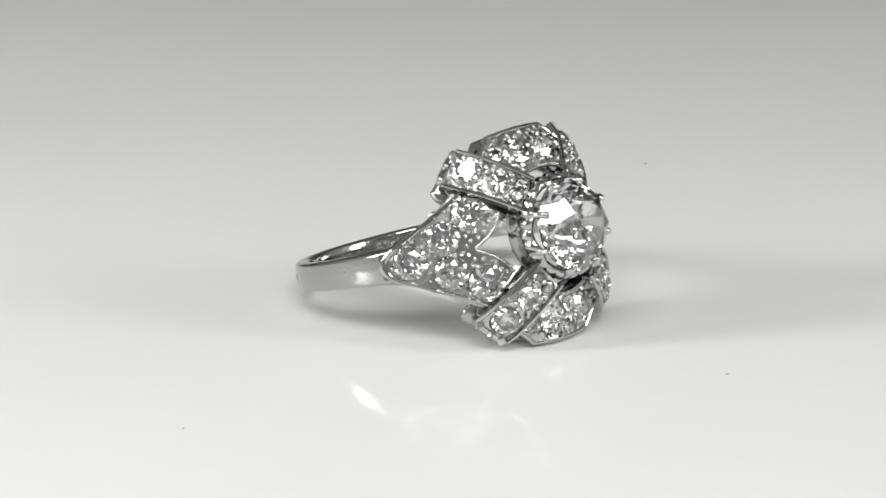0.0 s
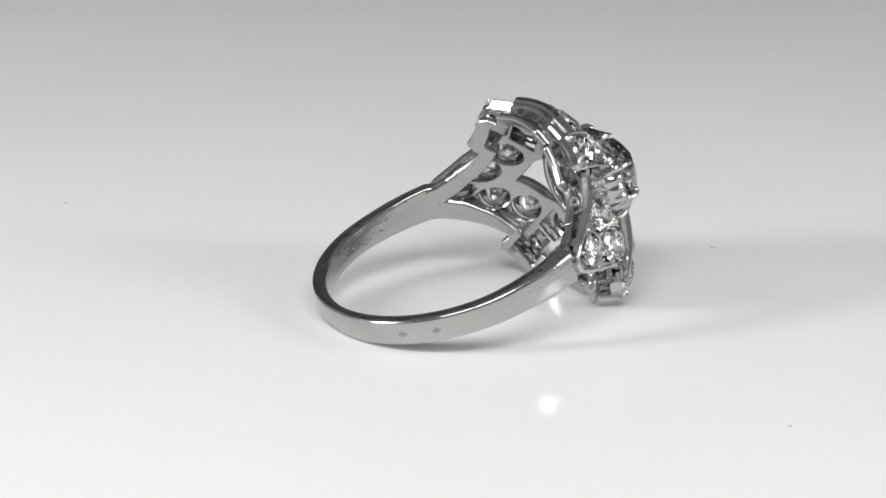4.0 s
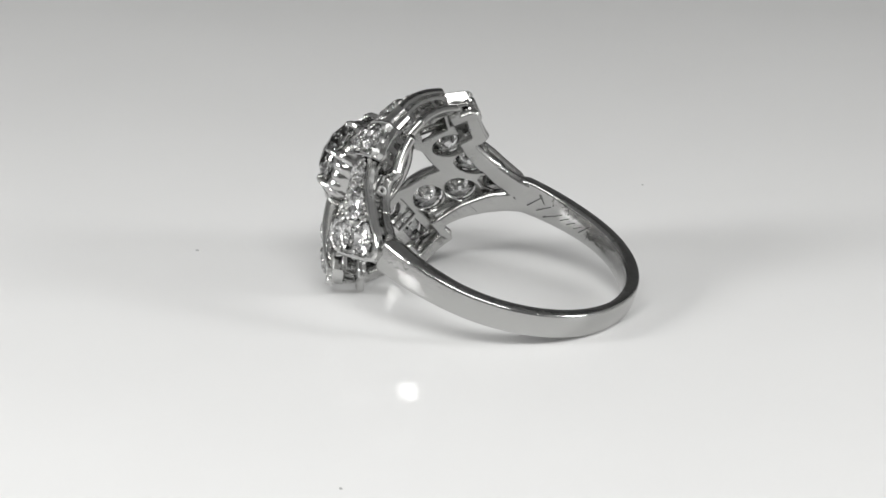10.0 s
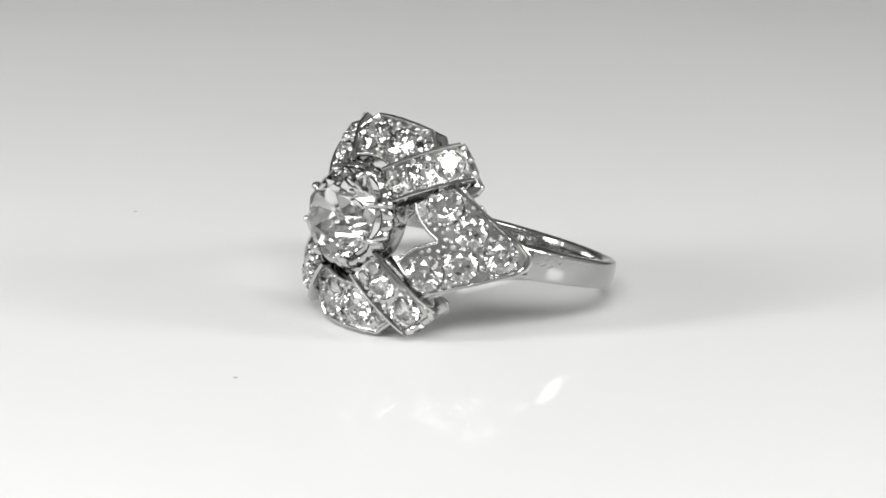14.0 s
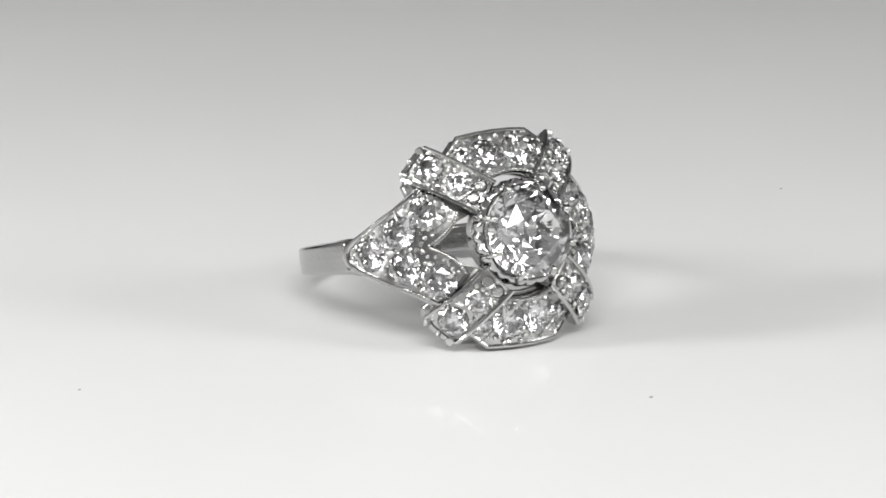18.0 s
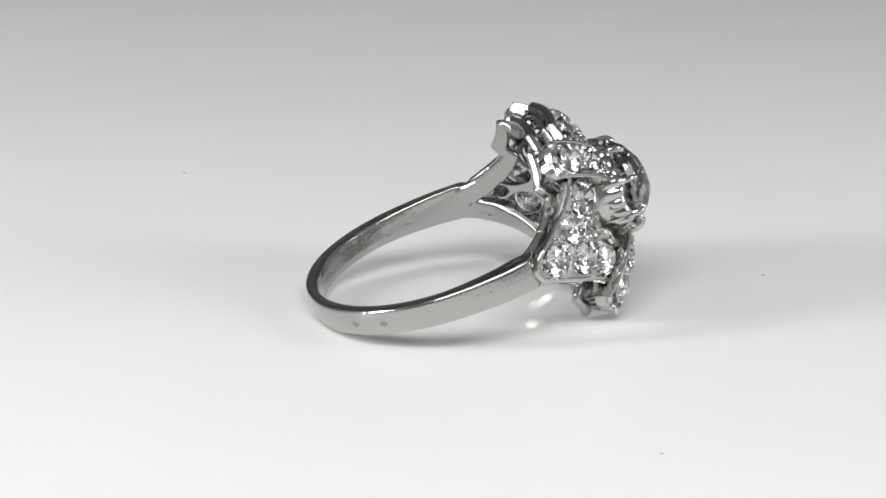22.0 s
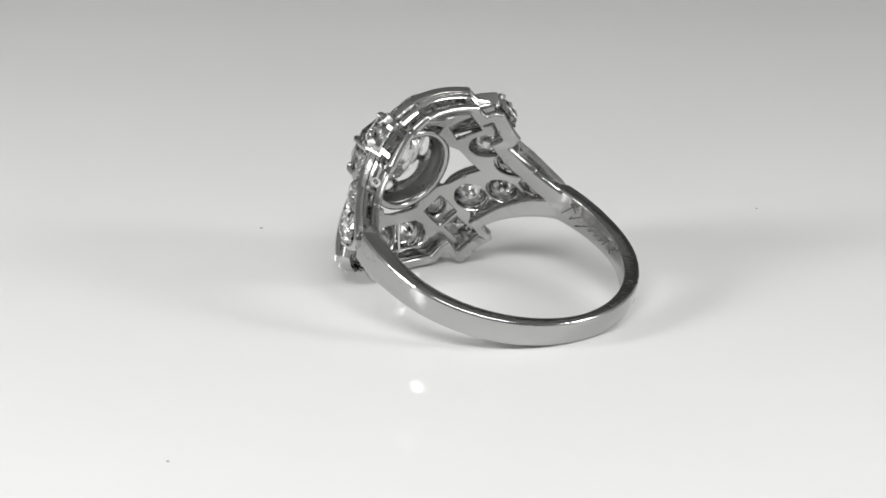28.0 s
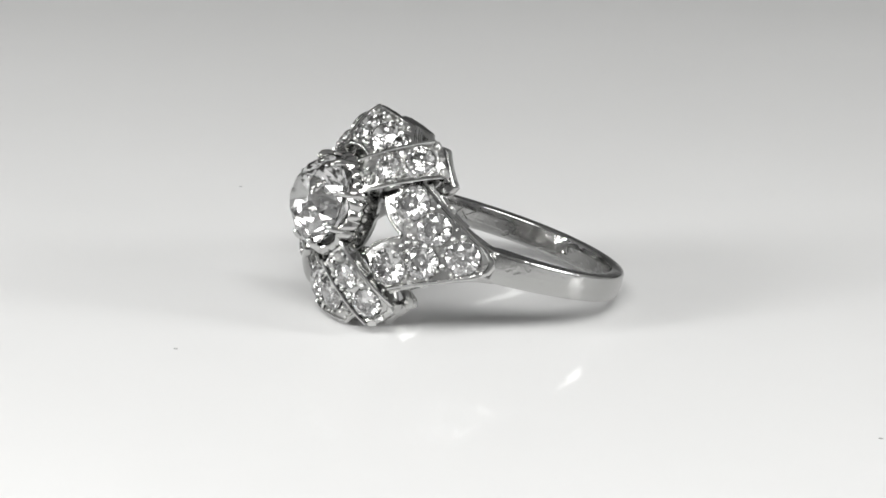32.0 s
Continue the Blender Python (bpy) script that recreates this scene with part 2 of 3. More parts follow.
def gem_mesh(name, crown=0.30, table=0.55, depth=0.80, culet=0.06, girdle=0.03, uneven=0.0):
    """A brilliant of one millimetre radius, its table towards +z."""
    bm = bmesh.new()
    for k in range(8):
        a = math.pi / 4 * k
        for ang, r, h in ((a, table, girdle + crown), (a + math.pi / 8, (table + 1) / 2 + 0.03, girdle + crown * 0.62), (a, culet, -depth),
                          (a + math.pi / 8, 0.30, -depth * 0.765)):
            bm.verts.new((r * math.cos(ang), r * math.sin(ang), h))
    for k in range(16):
        a = math.pi / 8 * k
        for h in (girdle, -girdle):
            bm.verts.new((math.cos(a), math.sin(a), h))
    if uneven:
        # more facets, each cut by hand at its own slight angle
        for k in range(16):
            a = math.pi / 8 * (k + 0.5)
            bm.verts.new((0.67 * math.cos(a), 0.67 * math.sin(a), -depth * 0.435))
            if k % 2:
                bm.verts.new((0.79 * math.cos(a), 0.79 * math.sin(a), girdle + crown * 0.46))
        for v in bm.verts:
            v.co += Vector((random.uniform(-1, 1), random.uniform(-1, 1), random.uniform(-1, 1))) * uneven
    bmesh.ops.convex_hull(bm, input=bm.verts)
    bmesh.ops.dissolve_limit(bm, angle_limit=radians(1.0), verts=bm.verts, edges=bm.edges)
    for v in bm.verts:
        v.co *= MM
    me = bpy.data.meshes.new(name)
    bmesh.ops.recalc_face_normals(bm, faces=bm.faces)
    bm.to_mesh(me)
    bm.free()
    me.materials.append(GEM)
    return me


def set_gem(mesh, parent, x, z, r, h, sf):
    p, n = dome(x, z, sf)
    side = Vector((0, 0, 1)).cross(n).normalized()
    m = Matrix((side, n.cross(side), n)).transposed().to_4x4()
    tip = Euler((radians(random.uniform(-3, 3)), radians(random.uniform(-3, 3)), random.uniform(0, 0.8))).to_matrix().to_4x4()
    ob = new("diamond", mesh)
    ob.parent = parent
    ob.matrix_basis = Matrix.Translation((p + n * h) * MM) @ m @ tip @ Matrix.Diagonal((r, r, r, 1))
    return ob


def posts(parent, path, spans, top, bottom, sf, depth=0.3):
    """Posts of a pierced gallery wall below the edge of a panel, each from one length along the path to another."""
    pts = [Vector(p) for p in path]
    lens = [0.0]
    for a, b in zip(pts, pts[1:]):
        lens.append(lens[-1] + (b - a).length)

    def at(s):
        for i in range(len(pts) - 1):
            if s <= lens[i + 1] or i == len(pts) - 2:
                return pts[i].lerp(pts[i + 1], (s - lens[i]) / (lens[i + 1] - lens[i]))

    mid = sum(pts, Vector((0, 0))) / len(pts)
    for s0, s1 in spans:
        bm = bmesh.new()
        p0, p1 = at(s0), at(s1)
        d = (p1 - p0).normalized()
        side = Vector((-d.y, d.x))
        if side.dot(Vector((0, 0)) - mid) < 0:
            side = -side
        base = [p0, p1, p1 + side * depth, p0 + side * depth]
        lo = [bm.verts.new(lift(p.x, p.y, bottom + 0.9 * taper(p.x), sf) * MM) for p in base]
        hi = [bm.verts.new(lift(p.x, p.y, top, sf) * MM) for p in base]
        for k in range(4):
            bm.faces.new((lo[k], lo[(k + 1) % 4], hi[(k + 1) % 4], hi[k]))
        bm.faces.new(lo)
        bm.faces.new(hi)
        part("gallery_post", bm, PLATINUM, parent)


def melted(ob, rounds):
    """Casts the pieces of a mesh into one, with edges softened by wear."""
    melt = ob.modifiers.new("melt", "REMESH")
    melt.mode, melt.voxel_size, melt.use_smooth_shade = "VOXEL", 0.045 * MM, True
    ease = ob.modifiers.new("ease", "SMOOTH")
    ease.factor, ease.iterations = 0.5, rounds


FRAME_FACE = (12.4, 0.036, 0.052, 0.00035)
FRAME_HALF = [(9.8, 0.85), (9.2, 1.15), (7.9, 2.2), (6.25, 3.75), (6.88, 4.34), (6.92, 4.62), (5.12, 6.6), (4.84, 6.62), (4.1, 5.85), (3.7, 6.15), (2.6, 7.05), (1.2, 7.2)]


def shank(ring):
    bm = bmesh.new()
    n = 120
    rows = []
    reach = radians(120)
    for i in range(n + 1):
        a = -reach + 2 * reach * i / n
        u = abs(a) / reach
        outer = 9.92 + 0.12 * math.sin(math.pi * min(1.0, u / 0.75)) + 0.55 * min(1.0, max(0.0, (u - 0.68) / 0.27)) ** 1.7 - 0.6 * max(0.0, (u - 0.955) / 0.045)
        inner = 9.12 - 0.55 * u + 0.70 * max(0.0, (u - 0.70) / 0.30) ** 1.6
        flare = 0.26 * max(0.0, (u - 0.6) / 0.4) ** 1.5 * (1 - max(0.0, (u - 0.93) / 0.07))
        half = 0.99 + 0.22 * max(0.0, (u - 0.45) / 0.55) ** 1.6
        t = outer - inner
        prof = ((inner, -half * 0.82 - flare), (inner + 0.06, -half * 0.92 - flare), (inner + t * 0.30, -half * 0.985 - flare * 0.6), (inner + t * 0.58, -half), (outer - 0.15, -half * 0.95), (outer - 0.05, -half * 0.80), (outer - 0.015, -half * 0.4), (outer, 0.0))
        prof = prof + tuple((r, -z) for r, z in reversed(prof[:-1])) + ((inner - 0.04, half * 0.4), (inner - 0.04, -half * 0.4))
        rows.append([bm.verts.new((r * math.sin(a) * MM, -r * math.cos(a) * MM, z * MM)) for r, z in prof])
    k = len(rows[0])
    for a, b in zip(rows, rows[1:]):
        for j in range(k):
            bm.faces.new((a[j], a[(j + 1) % k], b[(j + 1) % k], b[j]))
    bm.faces.new(rows[0])
    bm.faces.new(rows[-1][::-1])
    for sx in (1, -1):
        for sz in (1, -1):
            path = [(x * sx, z * sz) for x, z in FRAME_HALF[:3]]
            rail(bm, path, 0.72, -1.75, -2.4, FRAME_FACE, 0.2, fork=sz * sx, rise=0.3 if sz > 0 else 0.0)
    band = part("shank", bm, BAND, ring, "polished platinum band, finely scratched by wear", smooth=80)
    melted(band, 18)

    def on_band(a, r, z):
        return Vector((r * math.sin(a), -r * math.cos(a), z)) * MM

    for deg in (36.0, 50.0):
        bm = bmesh.new()
        a = radians(deg)
        ring_a = [(0.045, 0.0), (0.0, 0.3), (-0.045, 0.0), (0.0, -0.3)]
        lo = [bm.verts.new(on_band(a + da, 9.95, z)) for da, z in ring_a]
        hi = [bm.verts.new(on_band(a + da * 0.8, 10.055, z * 0.8)) for da, z in ring_a]
        for j in range(4):
            bm.faces.new((lo[j], lo[(j + 1) % 4], hi[(j + 1) % 4], hi[j]))
        bm.faces.new(hi)
        part("hallmark", bm, MARK, band, "small lozenge-shaped stamped mark")
    # an engraved inscription, as plain strokes
    for deg, size, lean, mid in ((108, 1.0, 0.05, 0.1), (105, 0.5, -0.03, 0.45), (102.5, 0.75, 0.06, -0.1), (99, 0.5, 0.05, -0.5), (95, 0.42, 0.035, -0.1), (91, 0.42, 0.035, -0.1),
                                 (87, 0.42, 0.035, -0.1), (83, 0.42, 0.035, -0.1), (79, 0.85, 0.045, 0.1), (75.5, 0.45, -0.03, -0.1), (72, 0.5, 0.05, 0.2)):
        bm = bmesh.new()
        a, u = radians(deg), deg / 120
        inner = 9.12 - 0.55 * u + 0.70 * max(0.0, (u - 0.70) / 0.30) ** 1.6
        q = [(a + lean, mid - 0.55 * size), (a + lean + 0.012, mid - 0.55 * size), (a - lean + 0.012, mid + 0.55 * size), (a - lean, mid + 0.55 * size)]
        lo = [bm.verts.new(on_band(d, inner + 0.1, z)) for d, z in q]
        hi = [bm.verts.new(on_band(d, inner - 0.075, z)) for d, z in q]
        for j in range(4):
            bm.faces.new((lo[j], lo[(j + 1) % 4], hi[(j + 1) % 4], hi[j]))
        bm.faces.new(hi)
        part("engraved_stroke", bm, WORN, band, "engraved stroke inside the band")
    return band


def on_arm(s, w, sx, sz):
    p = ARM_MID + ARM_DIR * s + ARM_SIDE * w
    return Vector((p.x * sx, p.y * sz))


def cross_arm(ring, sx, sz, gem):
    sf = ARM_FACE + (sx, sz)
    at = lambda *pairs: [on_arm(s, w, sx, sz) for s, w in pairs]
    outline = at((3.1, -1.25), (7.42, -1.36), (7.65, -1.2), (7.78, -0.9), (7.7, -0.45), (7.8, 0.0), (7.7, 0.45), (7.78, 0.9), (7.65, 1.2), (7.42, 1.36), (3.1, 1.25))
    stones = [(*on_arm(s, w, sx, sz), r) for s, w, r in ((6.85, 0.0, 1.06), (4.98, 0.0, 0.92), (3.78, 0.50, 0.48), (3.78, -0.50, 0.48))]
    bm = bmesh.new()
    sheet(bm, outline, [cut(x, z, r * 0.9, sf) for x, z, r in stones[:2]], -0.12, -0.75, sf)
    arm = part("cross_arm", bm, PAVE, ring, "grain-set platinum arm of the cross", smooth=35)
    for w in (-1.24, 1.24):
        bm = bmesh.new()
        rail(bm, at((3.0, w), (7.5, w * 1.06)), 0.26, 0.22, -0.95 if sz > 0 else -1.2, sf)
        part("rail", bm, BRIGHT, arm, "raised polished rail", smooth=30)
    bm = bmesh.new()
    rail(bm, at(*((7.42 + 0.32 * (1 - (k / 6) ** 4), 1.3 * k / 6) for k in range(-6, 7))), 0.24, -0.02, -0.55 if sz > 0 else -0.9, sf, 0.2)
    part("end_wall", bm, PLATINUM, arm, smooth=30)
    posts(arm, at((7.45, -1.3), (7.45, 1.3)), ((0.15, 0.5), (1.05, 1.55), (2.1, 2.45)), -0.45, -1.6 if sz > 0 else -1.95, sf)
    for x, z, r in stones:
        set_gem(gem, arm, x, z, r, -0.05, sf)
    extra = [(*on_arm(s, w, sx, sz), r) for s, w, r in ((7.66, -0.98, 0.33), (7.77, 0.0, 0.27), (7.66, 0.98, 0.33), (5.92, -0.8, 0.22), (5.92, 0.8, 0.22), (4.35, 0.85, 0.2), (4.35, -0.85, 0.2), (4.3, 0.0, 0.18), (3.35, 0.0, 0.18))]
    grains(arm, outline, stones, extra, -0.02, sf)


def arc(r, a0, a1, n):
    return [(r * math.sin(a0 + (a1 - a0) * k / n), r * math.cos(a0 + (a1 - a0) * k / n)) for k in range(n + 1)]


def side_bar(ring, sz, gem):
    sf = BAR_FACE if sz > 0 else (12.45, 0.038, 0.075, 0.0)
    far = 1.0 if sz > 0 else 1.035
    flip = lambda pts: [(x, z * sz * (far if z > 5 else 1)) for x, z in pts]
    half = [(3.2, 4.7), (4.05, 5.65), (3.75, 6.25), (2.70, 7.24), (1.4, 7.35)]
    both = half + [(0, 7.4)] + [(-x, z) for x, z in reversed(half)]
    outline = flip(arc(4.40, -0.55, 0.55, 10) + both)
    stones = [(x, z * sz * (far + 1) / 2, r) for x, z, r in ((1.25, 5.78, 1.25), (-1.25, 5.78, 1.25), (2.95, 5.9, 0.68), (-2.95, 5.9, 0.68))]
    bm = bmesh.new()
    sheet(bm, outline, [cut(x, z, r * 0.96, sf, 16) for x, z, r in stones], -0.05, -0.65, sf)
    bar = part("end_panel", bm, PAVE, ring, "grain-set platinum panel between two arms", smooth=35)
    bm = bmesh.new()
    rail(bm, flip(arc(4.48, -0.52, 0.52, 12)), 0.2, 0.08, -0.6, sf)
    bead_row(bm, flip(arc(4.5, -0.5, 0.5, 12)), 0.2, 0.10, 0.10, sf)
    part("milgrain_rim", bm, BRIGHT, bar, smooth=60)
    edge = [(3.95, 5.85), (3.68, 6.2), (2.65, 7.15), (1.4, 7.27), (0, 7.32), (-1.4, 7.27), (-2.65, 7.15), (-3.68, 6.2), (-3.95, 5.85)]
    bm = bmesh.new()
    rail(bm, flip(edge), 0.22, 0.12, -0.42, sf)
    part("outer_rim", bm, PLATINUM, bar, smooth=30)
    bm = bmesh.new()
    rail(bm, flip(edge), 0.20, -0.75, -1.05, sf)
    part("lower_rim", bm, PLATINUM, bar, smooth=30)
    posts(bar, flip(edge), ((0.0, 0.5), (1.55, 1.84), (1.86, 2.3), (3.3, 3.6), (5.4, 5.7), (6.7, 7.14), (7.16, 7.45), (8.5, 9.0)), -0.3, -1.6, sf)
    for x, z, r in stones:
        set_gem(gem, bar, x, z, r, 0.0, sf)
    extra = [(x * s, z * sz, r) for x, z, r in ((0, 4.85, 0.22), (0, 6.95, 0.22), (2.1, 4.95, 0.2), (2.15, 6.85, 0.2), (3.35, 5.2, 0.16), (3.45, 6.25, 0.15)) for s in ((1, -1) if x else (1,))]
    grains(bar, outline, stones, extra, 0.02, sf)


def shoulder(ring, sx, gem):
    sf = WING_FACE
    up = [(9.68, 0.55), (9.35, 1.1), (8.0, 2.35), (6.0, 4.15), (4.9, 3.2), (3.85, 2.05)]
    notch = [(4.25, 1.5), (4.6, 1.08), (5.0, 0.70), (5.45, 0.36), (5.85, 0.10)]
    half = up + notch
    flip = lambda pts, s=1: [(x * sx, z * s) for x, z in pts]
    outline = [(9.75 * sx, 0.0)] + flip(half) + flip(list(reversed(half)), -1)
    stones = [(x * sx, z, r) for x, z, r in ((8.72, 0.0, 1.22), (7.25, 1.22, 1.20), (7.25, -1.22, 1.20), (5.6, 2.42, 1.30), (5.6, -2.42, 1.30))]
    bm = bmesh.new()
    sheet(bm, outline, [cut(x, z, r * 0.96, sf, 16) for x, z, r in stones], -0.05, -0.5, sf)
    wing = part("shoulder", bm, PAVE, ring, "forked platinum shoulder set with diamonds", smooth=35)
    edge = [(5.6, 4.05), (8.0, 2.25), (9.25, 1.05), (9.58, 0.52), (9.66, 0), (9.58, -0.52), (9.25, -1.05), (8.0, -2.25), (5.6, -4.05)]
    bm = bmesh.new()
    rail(bm, flip(edge), 0.22, 0.12, -0.42, sf)
    part("outer_rim", bm, BRIGHT, wing, smooth=40)
    for s in (1, -1):
        bm = bmesh.new()
        path = flip([(3.95, 2.1)] + notch, s)
        rail(bm, path, 0.2, 0.06, -0.65, sf)
        bead_row(bm, path, 0.2, 0.09, 0.10, sf)
        part("milgrain_rim", bm, BRIGHT, wing, smooth=60)
        posts(wing, flip(edge[:3], s), ((0.4, 0.8), (2.45, 2.75), (4.3, 4.7)), -0.45, -1.9, sf)
        bm = bmesh.new()
        p, n = dome(7.35 * sx, 2.72 * s, sf)
        out = Vector((0.62 * sx, -0.1, 0.75 * s))
        out = (out - n * out.dot(n)).normalized()
        m = Matrix.Translation((p - n * 1.05 + out * 0.30) * MM) @ out.to_track_quat("Z", "Y").to_matrix().to_4x4()
        lathe(bm, [((0.27 + 0.11 * math.cos(a)) * MM, 0.16 * math.sin(a) * MM) for a in (0, 1.05, 2.09, 3.14, 4.19, 5.24)], 16, closed=True)
        bmesh.ops.transform(bm, matrix=m, verts=bm.verts)
        part("eyelet", bm, GRAIN, wing, "small round eyelet in the side wall", smooth=60)
    for x, z, r in stones:
        set_gem(gem, wing, x, z, r, 0.0, sf)
    extra = [(x * sx, z * s, r) for x, z, r in ((8.12, 1.05, 0.2), (6.6, 1.45, 0.22), (6.75, 2.5, 0.2), (4.75, 1.75, 0.2), (4.95, 3.1, 0.2), (6.3, 0.28, 0.2), (6.05, 0.66, 0.17), (5.6, 0.78, 0.18), (5.2, 1.02, 0.16), (6.2, 1.05, 0.2), (5.75, 1.2, 0.15), (8.0, 0.25, 0.15)) for s in (1, -1)]
    grains(wing, outline, stones, extra, 0.02, sf)


def centre_setting(ring):
    base = Matrix.Translation((0, 12.6 * MM, 0.15 * MM)) @ Matrix.Rotation(radians(-90), 4, "X") @ Matrix.Translation((0, 0, -12.6 * MM))
    # a deep cup whose upper edge is fluted, and rises in a scallop to each claw
    bm = bmesh.new()
    n, rows = 240, []
    for k in range(n):
        a = 2 * math.pi * k / n
        flute = abs(math.cos(14 * a)) ** 0.7 - 0.5
        rise = (0.5 + 0.5 * math.cos(8 * a - math.pi)) ** 1.6 - 0.4
        prof = ((2.86, 11.0), (2.88, 10.80), (2.98, 10.72), (3.26, 10.72), (3.38, 10.80), (3.42, 11.1), (3.46, 11.6), (3.54 + 0.06 * flute, 11.9), (3.64 + 0.22 * flute, 12.2),
                (3.64 + 0.24 * flute, 12.8 + 0.1 * rise), (3.52 + 0.14 * flute, 13.2 + 0.36 * rise), (3.36, 13.3 + 0.36 * rise), (3.22, 13.24 + 0.3 * rise), (3.02, 12.9), (2.96 + 0.1 * flute, 12.78), (3.04, 12.45), (3.1, 11.9), (3.12, 11.5), (3.0, 11.15))
        rows.append([bm.verts.new((r * math.cos(a) * MM, r * math.sin(a) * MM, h * MM)) for r, h in prof])
    for a, b in zip(rows, rows[1:] + rows[:1]):
        for j in range(len(a)):
            bm.faces.new((a[j], b[j], b[(j + 1) % len(a)], a[(j + 1) % len(a)]))
    bmesh.ops.transform(bm, matrix=base, verts=bm.verts)
    collet = part("collet", bm, PLATINUM, ring, "round open-backed platinum collet with a fluted upper edge", smooth=60)
    # lining of the cup, its shade put into a darker metal
    bm = bmesh.new()
    lathe(bm, [(r * MM, h * MM) for r, h in ((2.98, 11.16), (3.08, 11.5), (3.07, 11.9), (3.0, 12.36), (2.94, 12.3), (3.0, 11.9), (3.0, 11.5), (2.92, 11.2))], 64, closed=True)
    bmesh.ops.transform(bm, matrix=base, verts=bm.verts)
    part("inner_wall", bm, SHADED_INNER, collet, "inner wall of the collet, darkened as if in shade", smooth=60)
    ob = new("diamond", gem_mesh("large_diamond", 0.50, 0.46, 0.68, 0.12, uneven=0.012))
    ob.parent = collet
    ob.matrix_basis = base @ Matrix.Translation((0, 0, 13.75 * MM)) @ Matrix.Rotation(0.2, 4, "Z") @ Matrix.Diagonal((3.26, 3.26, 3.26, 1))
    tagged(ob, "large round old-cut diamond with a small table")
    for k in range(8):
        bm = bmesh.new()
        rows = []
        for r, h, w in ((3.42, 12.4, 0.32), (3.46, 13.0, 0.28), (3.44, 13.6, 0.24), (3.34, 14.0, 0.22), (3.16, 14.24, 0.2), (2.96, 14.36, 0.12)):
            rows.append([bm.verts.new(((r + dr) * MM, dw * w * MM, (h + dh) * MM)) for dr, dw, dh in ((0.14, -0.6, 0.05), (0.18, 0, 0.1), (0.14, 0.6, 0.05), (-0.1, 1, -0.05), (-0.16, 0, -0.1), (-0.1, -1, -0.05))])
        for x, y in zip(rows, rows[1:]):
            for j in range(6):
                bm.faces.new((x[j], x[(j + 1) % 6], y[(j + 1) % 6], y[j]))
        bm.faces.new(rows[0][::-1])
        bm.faces.new(rows[-1])
        bmesh.ops.create_icosphere(bm, subdivisions=2, radius=0.25 * MM, matrix=Matrix.Translation((3.04 * MM, 0, 14.26 * MM)))
        bmesh.ops.transform(bm, matrix=base @ Matrix.Rotation(2 * math.pi * (k + 0.5) / 8, 4, "Z"), verts=bm.verts)
        part("prong", bm, BRIGHT, collet, smooth=60)


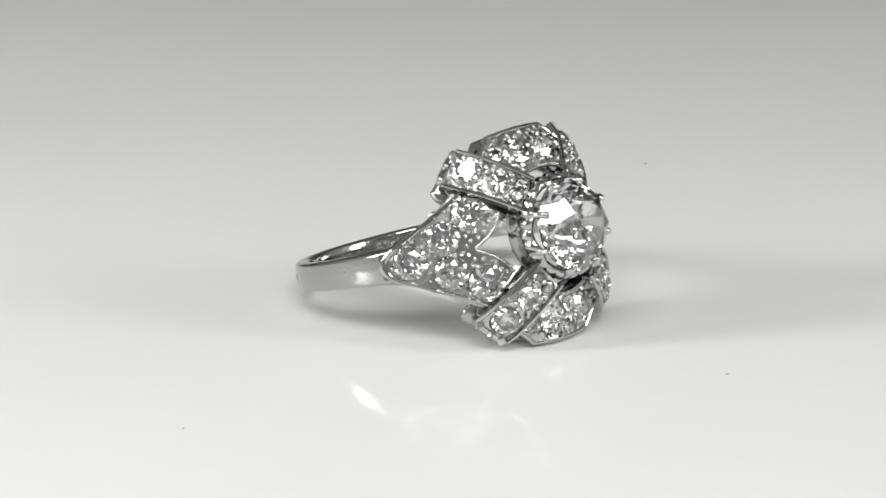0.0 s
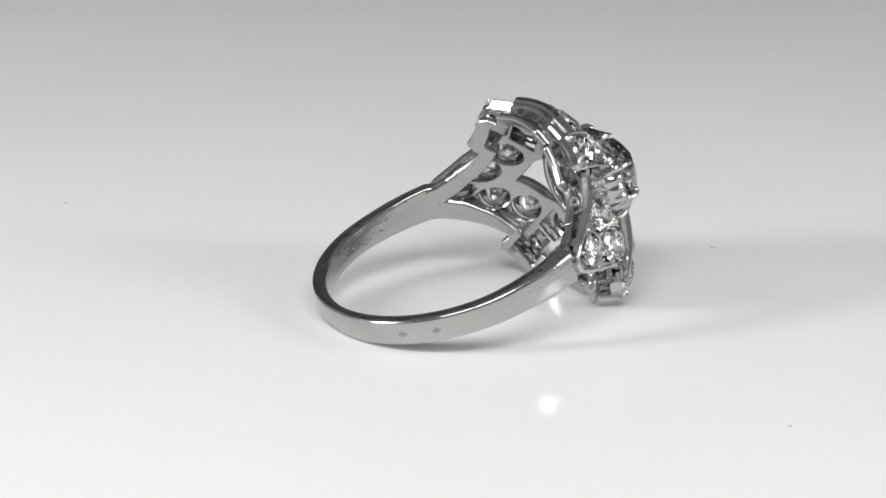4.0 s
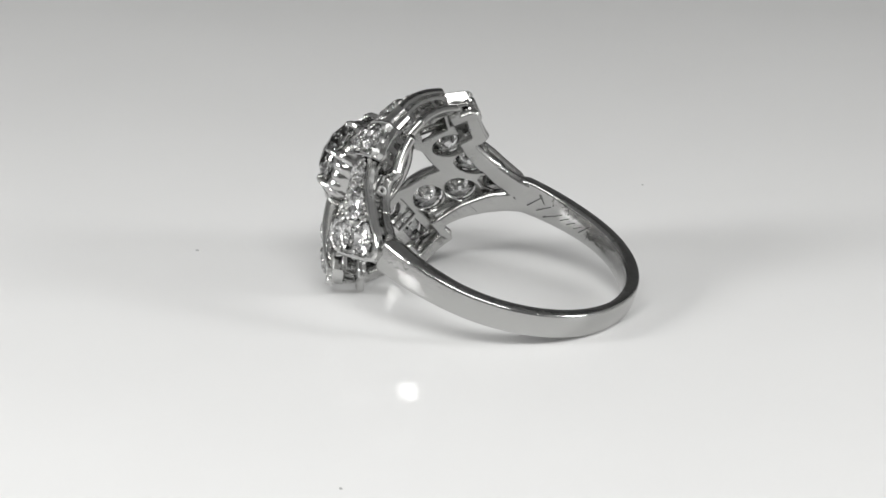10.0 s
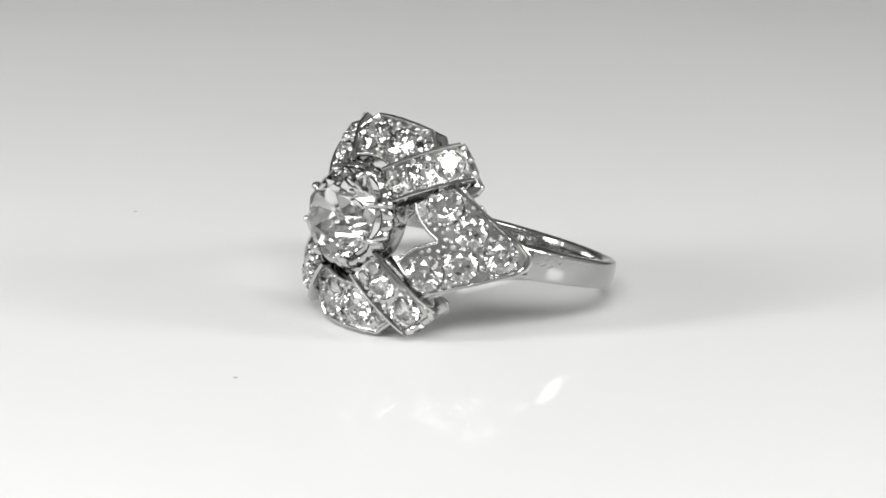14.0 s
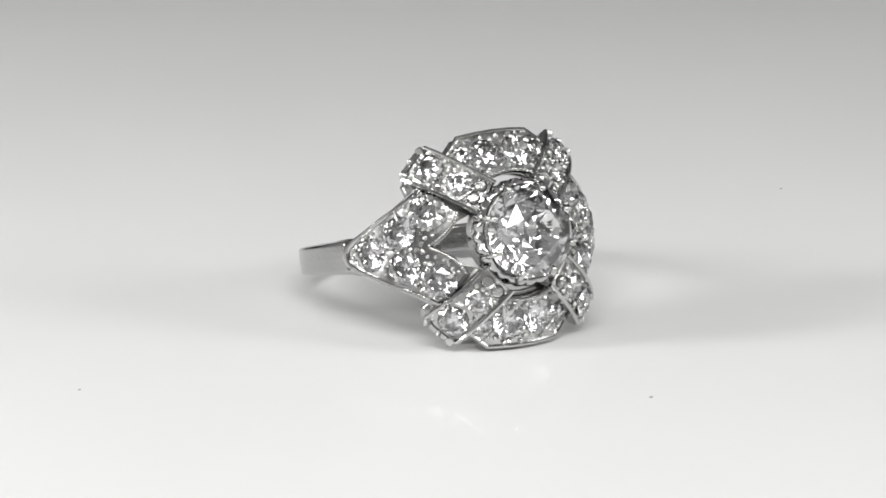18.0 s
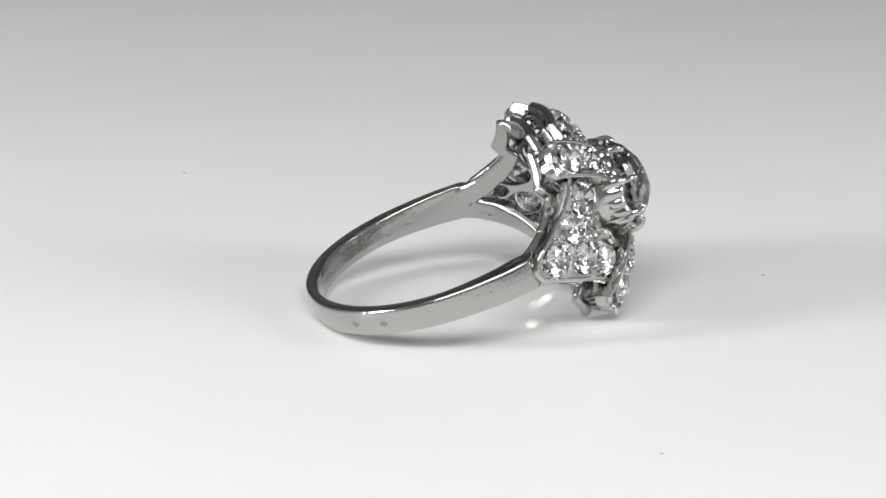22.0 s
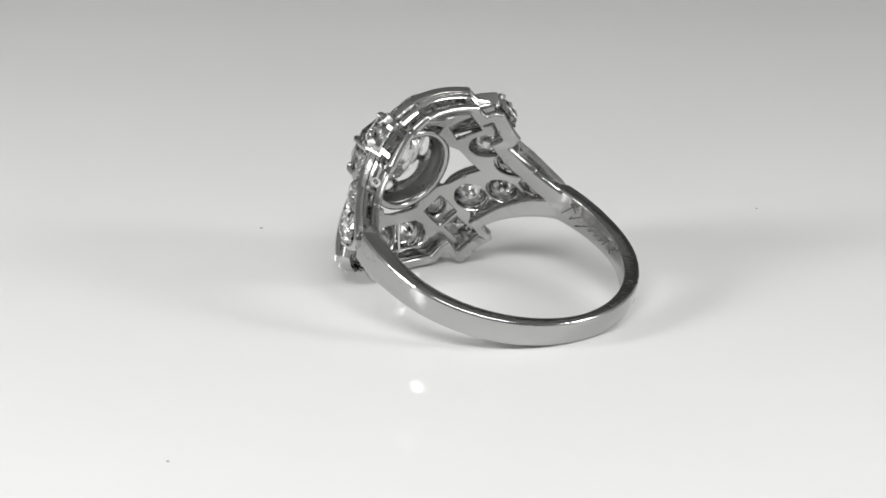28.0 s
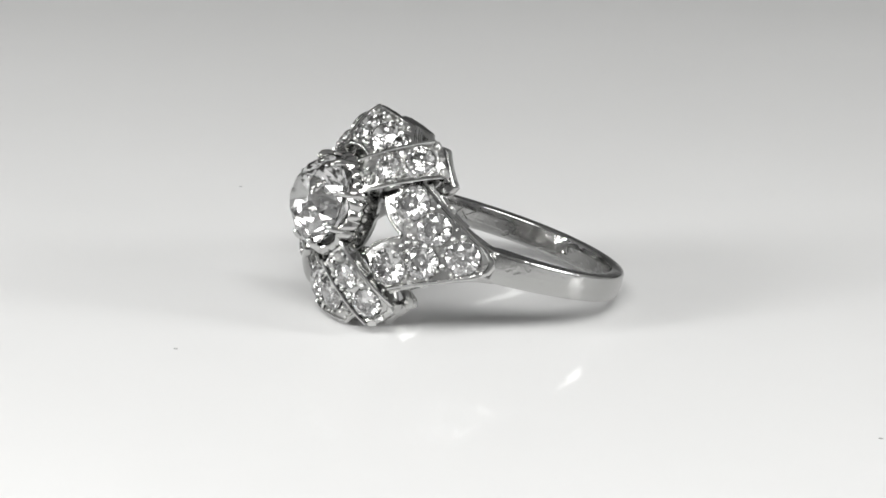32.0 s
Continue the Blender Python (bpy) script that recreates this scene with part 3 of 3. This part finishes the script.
def back_plate(ring):
    """One satin plate behind the stones, with an opening for each of them, a round one for the collet and a pointed gap in each fork."""
    sf = WING_FACE
    outer = [(9.35, 0.42), (9.05, 0.98), (7.8, 2.15), (6.15, 3.68)] + [tuple(on_arm(7.25, w, 1, 1)) for w in (-1.3, 1.3)] + [(3.72, 5.98), (2.62, 6.85), (1.3, 6.98)]
    quarter = [(4.6, 1.05), (4.0, 1.6)] + [(3.62 * math.sin(a), 3.62 * math.cos(a)) for a in (1.0, 0.75, 0.5)] + [(4.1 * math.sin(a), 4.1 * math.cos(a)) for a in (0.42, 0.2)]
    middle = [(5.8, 0.0), (5.25, 0.45)] + quarter + [(0, 4.1)]

    def round_about(q):
        """A closed loop from the quarter of it in x > 0, z > 0, which ends at x = 0 or near it."""
        right = q + [(-x, z) for x, z in reversed(q) if x > 1e-6]
        return right + [(x, -z) for x, z in reversed(right) if z > 1e-6]

    # the gap beside the collet is wider at the top panel
    holes = [[(x * k, z * k) for x, z in round_about(middle) for k in (1.07 if z > 3.65 else 0.965 if z < -3.65 else 1.0,)]]
    panel = [(0.12, 4.75), (1.6, 4.72), (2.15, 5.05), (2.5, 5.75), (2.2, 6.35), (1.7, 6.6), (0.12, 6.66)]
    for sx in (1, -1):
        holes.append([(8.55 * sx + 0.62 * math.cos(a) * sx, 0.62 * math.sin(a)) for a in (0.2 + 0.785 * k for k in range(8))])
        for sz in (1, -1):
            for c, d in ((4.70, 0.90), (6.50, 0.64)):
                holes.append([on_arm(s, w, sx, sz) for s, w in ((c - d, -d), (c, -d * 1.04), (c + d, -d), (c + d, d), (c, d * 1.04), (c - d, d))])
            holes.append([(x * sx, z * sz) for x, z in panel])
            for x, z, r in ((7.35, 1.22, 0.93), (5.6, 2.42, 1.08)):
                holes.append([Vector((x * sx + r * math.cos(a), z * sz + r * math.sin(a))) for a in (2 * math.pi * k / 16 for k in range(16))])
    bm = bmesh.new()
    sheet(bm, round_about(outer), holes, -0.54, -0.86, sf, 0.05)
    part("back_plate", bm, SATIN, ring, "pale satin back plate pierced behind every stone", smooth=30)


def back_frame(ring):
    """The flat band that closes the gallery behind the head, stepping round the arms."""
    for sz, far in ((1, 1.0), (-1, 1.03)):
        path = [(x, z * sz * (far if z > 5 else 1)) for x, z in [(8.3, 1.88)] + FRAME_HALF[2:]]
        if sz > 0:
            path = [(x * 0.97, z * 0.975) if x > 4.5 and z > 4 else (x, z) for x, z in path]
        path = path + [(0, 7.22 * sz * far)] + [(-x, z) for x, z in reversed(path)]
        bm = bmesh.new()
        rail(bm, path, 0.9 if sz > 0 else 0.75, -1.75, -2.4, FRAME_FACE, 0.4, fork=sz, rise=0.3 if sz > 0 else 0.0)
        melted(part("back_frame", bm, SATIN, ring, "stepped platinum band behind the head", smooth=30), 22)


def ring_thing():
    ring = new("ring")
    tagged(ring, "platinum cocktail ring with diamond cross lying on the turntable", "ring")
    gem = gem_mesh("small_diamond")
    shank(ring)
    for sx in (1, -1):
        shoulder(ring, sx, gem)
        for sz in (1, -1):
            cross_arm(ring, sx, sz, gem)
    for sz in (1, -1):
        side_bar(ring, sz, gem)
    centre_setting(ring)
    back_plate(ring)
    back_frame(ring)
    return ring


room()
turntable_disc = turntable()
diamond_ring = ring_thing()

RING_REST = pose(-0.002382, 0.000595, 0.00406, 18.8, -0.142, -132.763)


def motions():
    """The turntable turns steadily and carries the ring round."""
    rows, carried = [], []
    for k in range(129):
        t = k * 0.25
        m = Matrix.Rotation(SPIN * t, 4, "Z")
        rows.append((t, m))
        carried.append((t, m @ RING_REST))
    walk(turntable_disc, rows)
    walk(diamond_ring, carried)


motions()
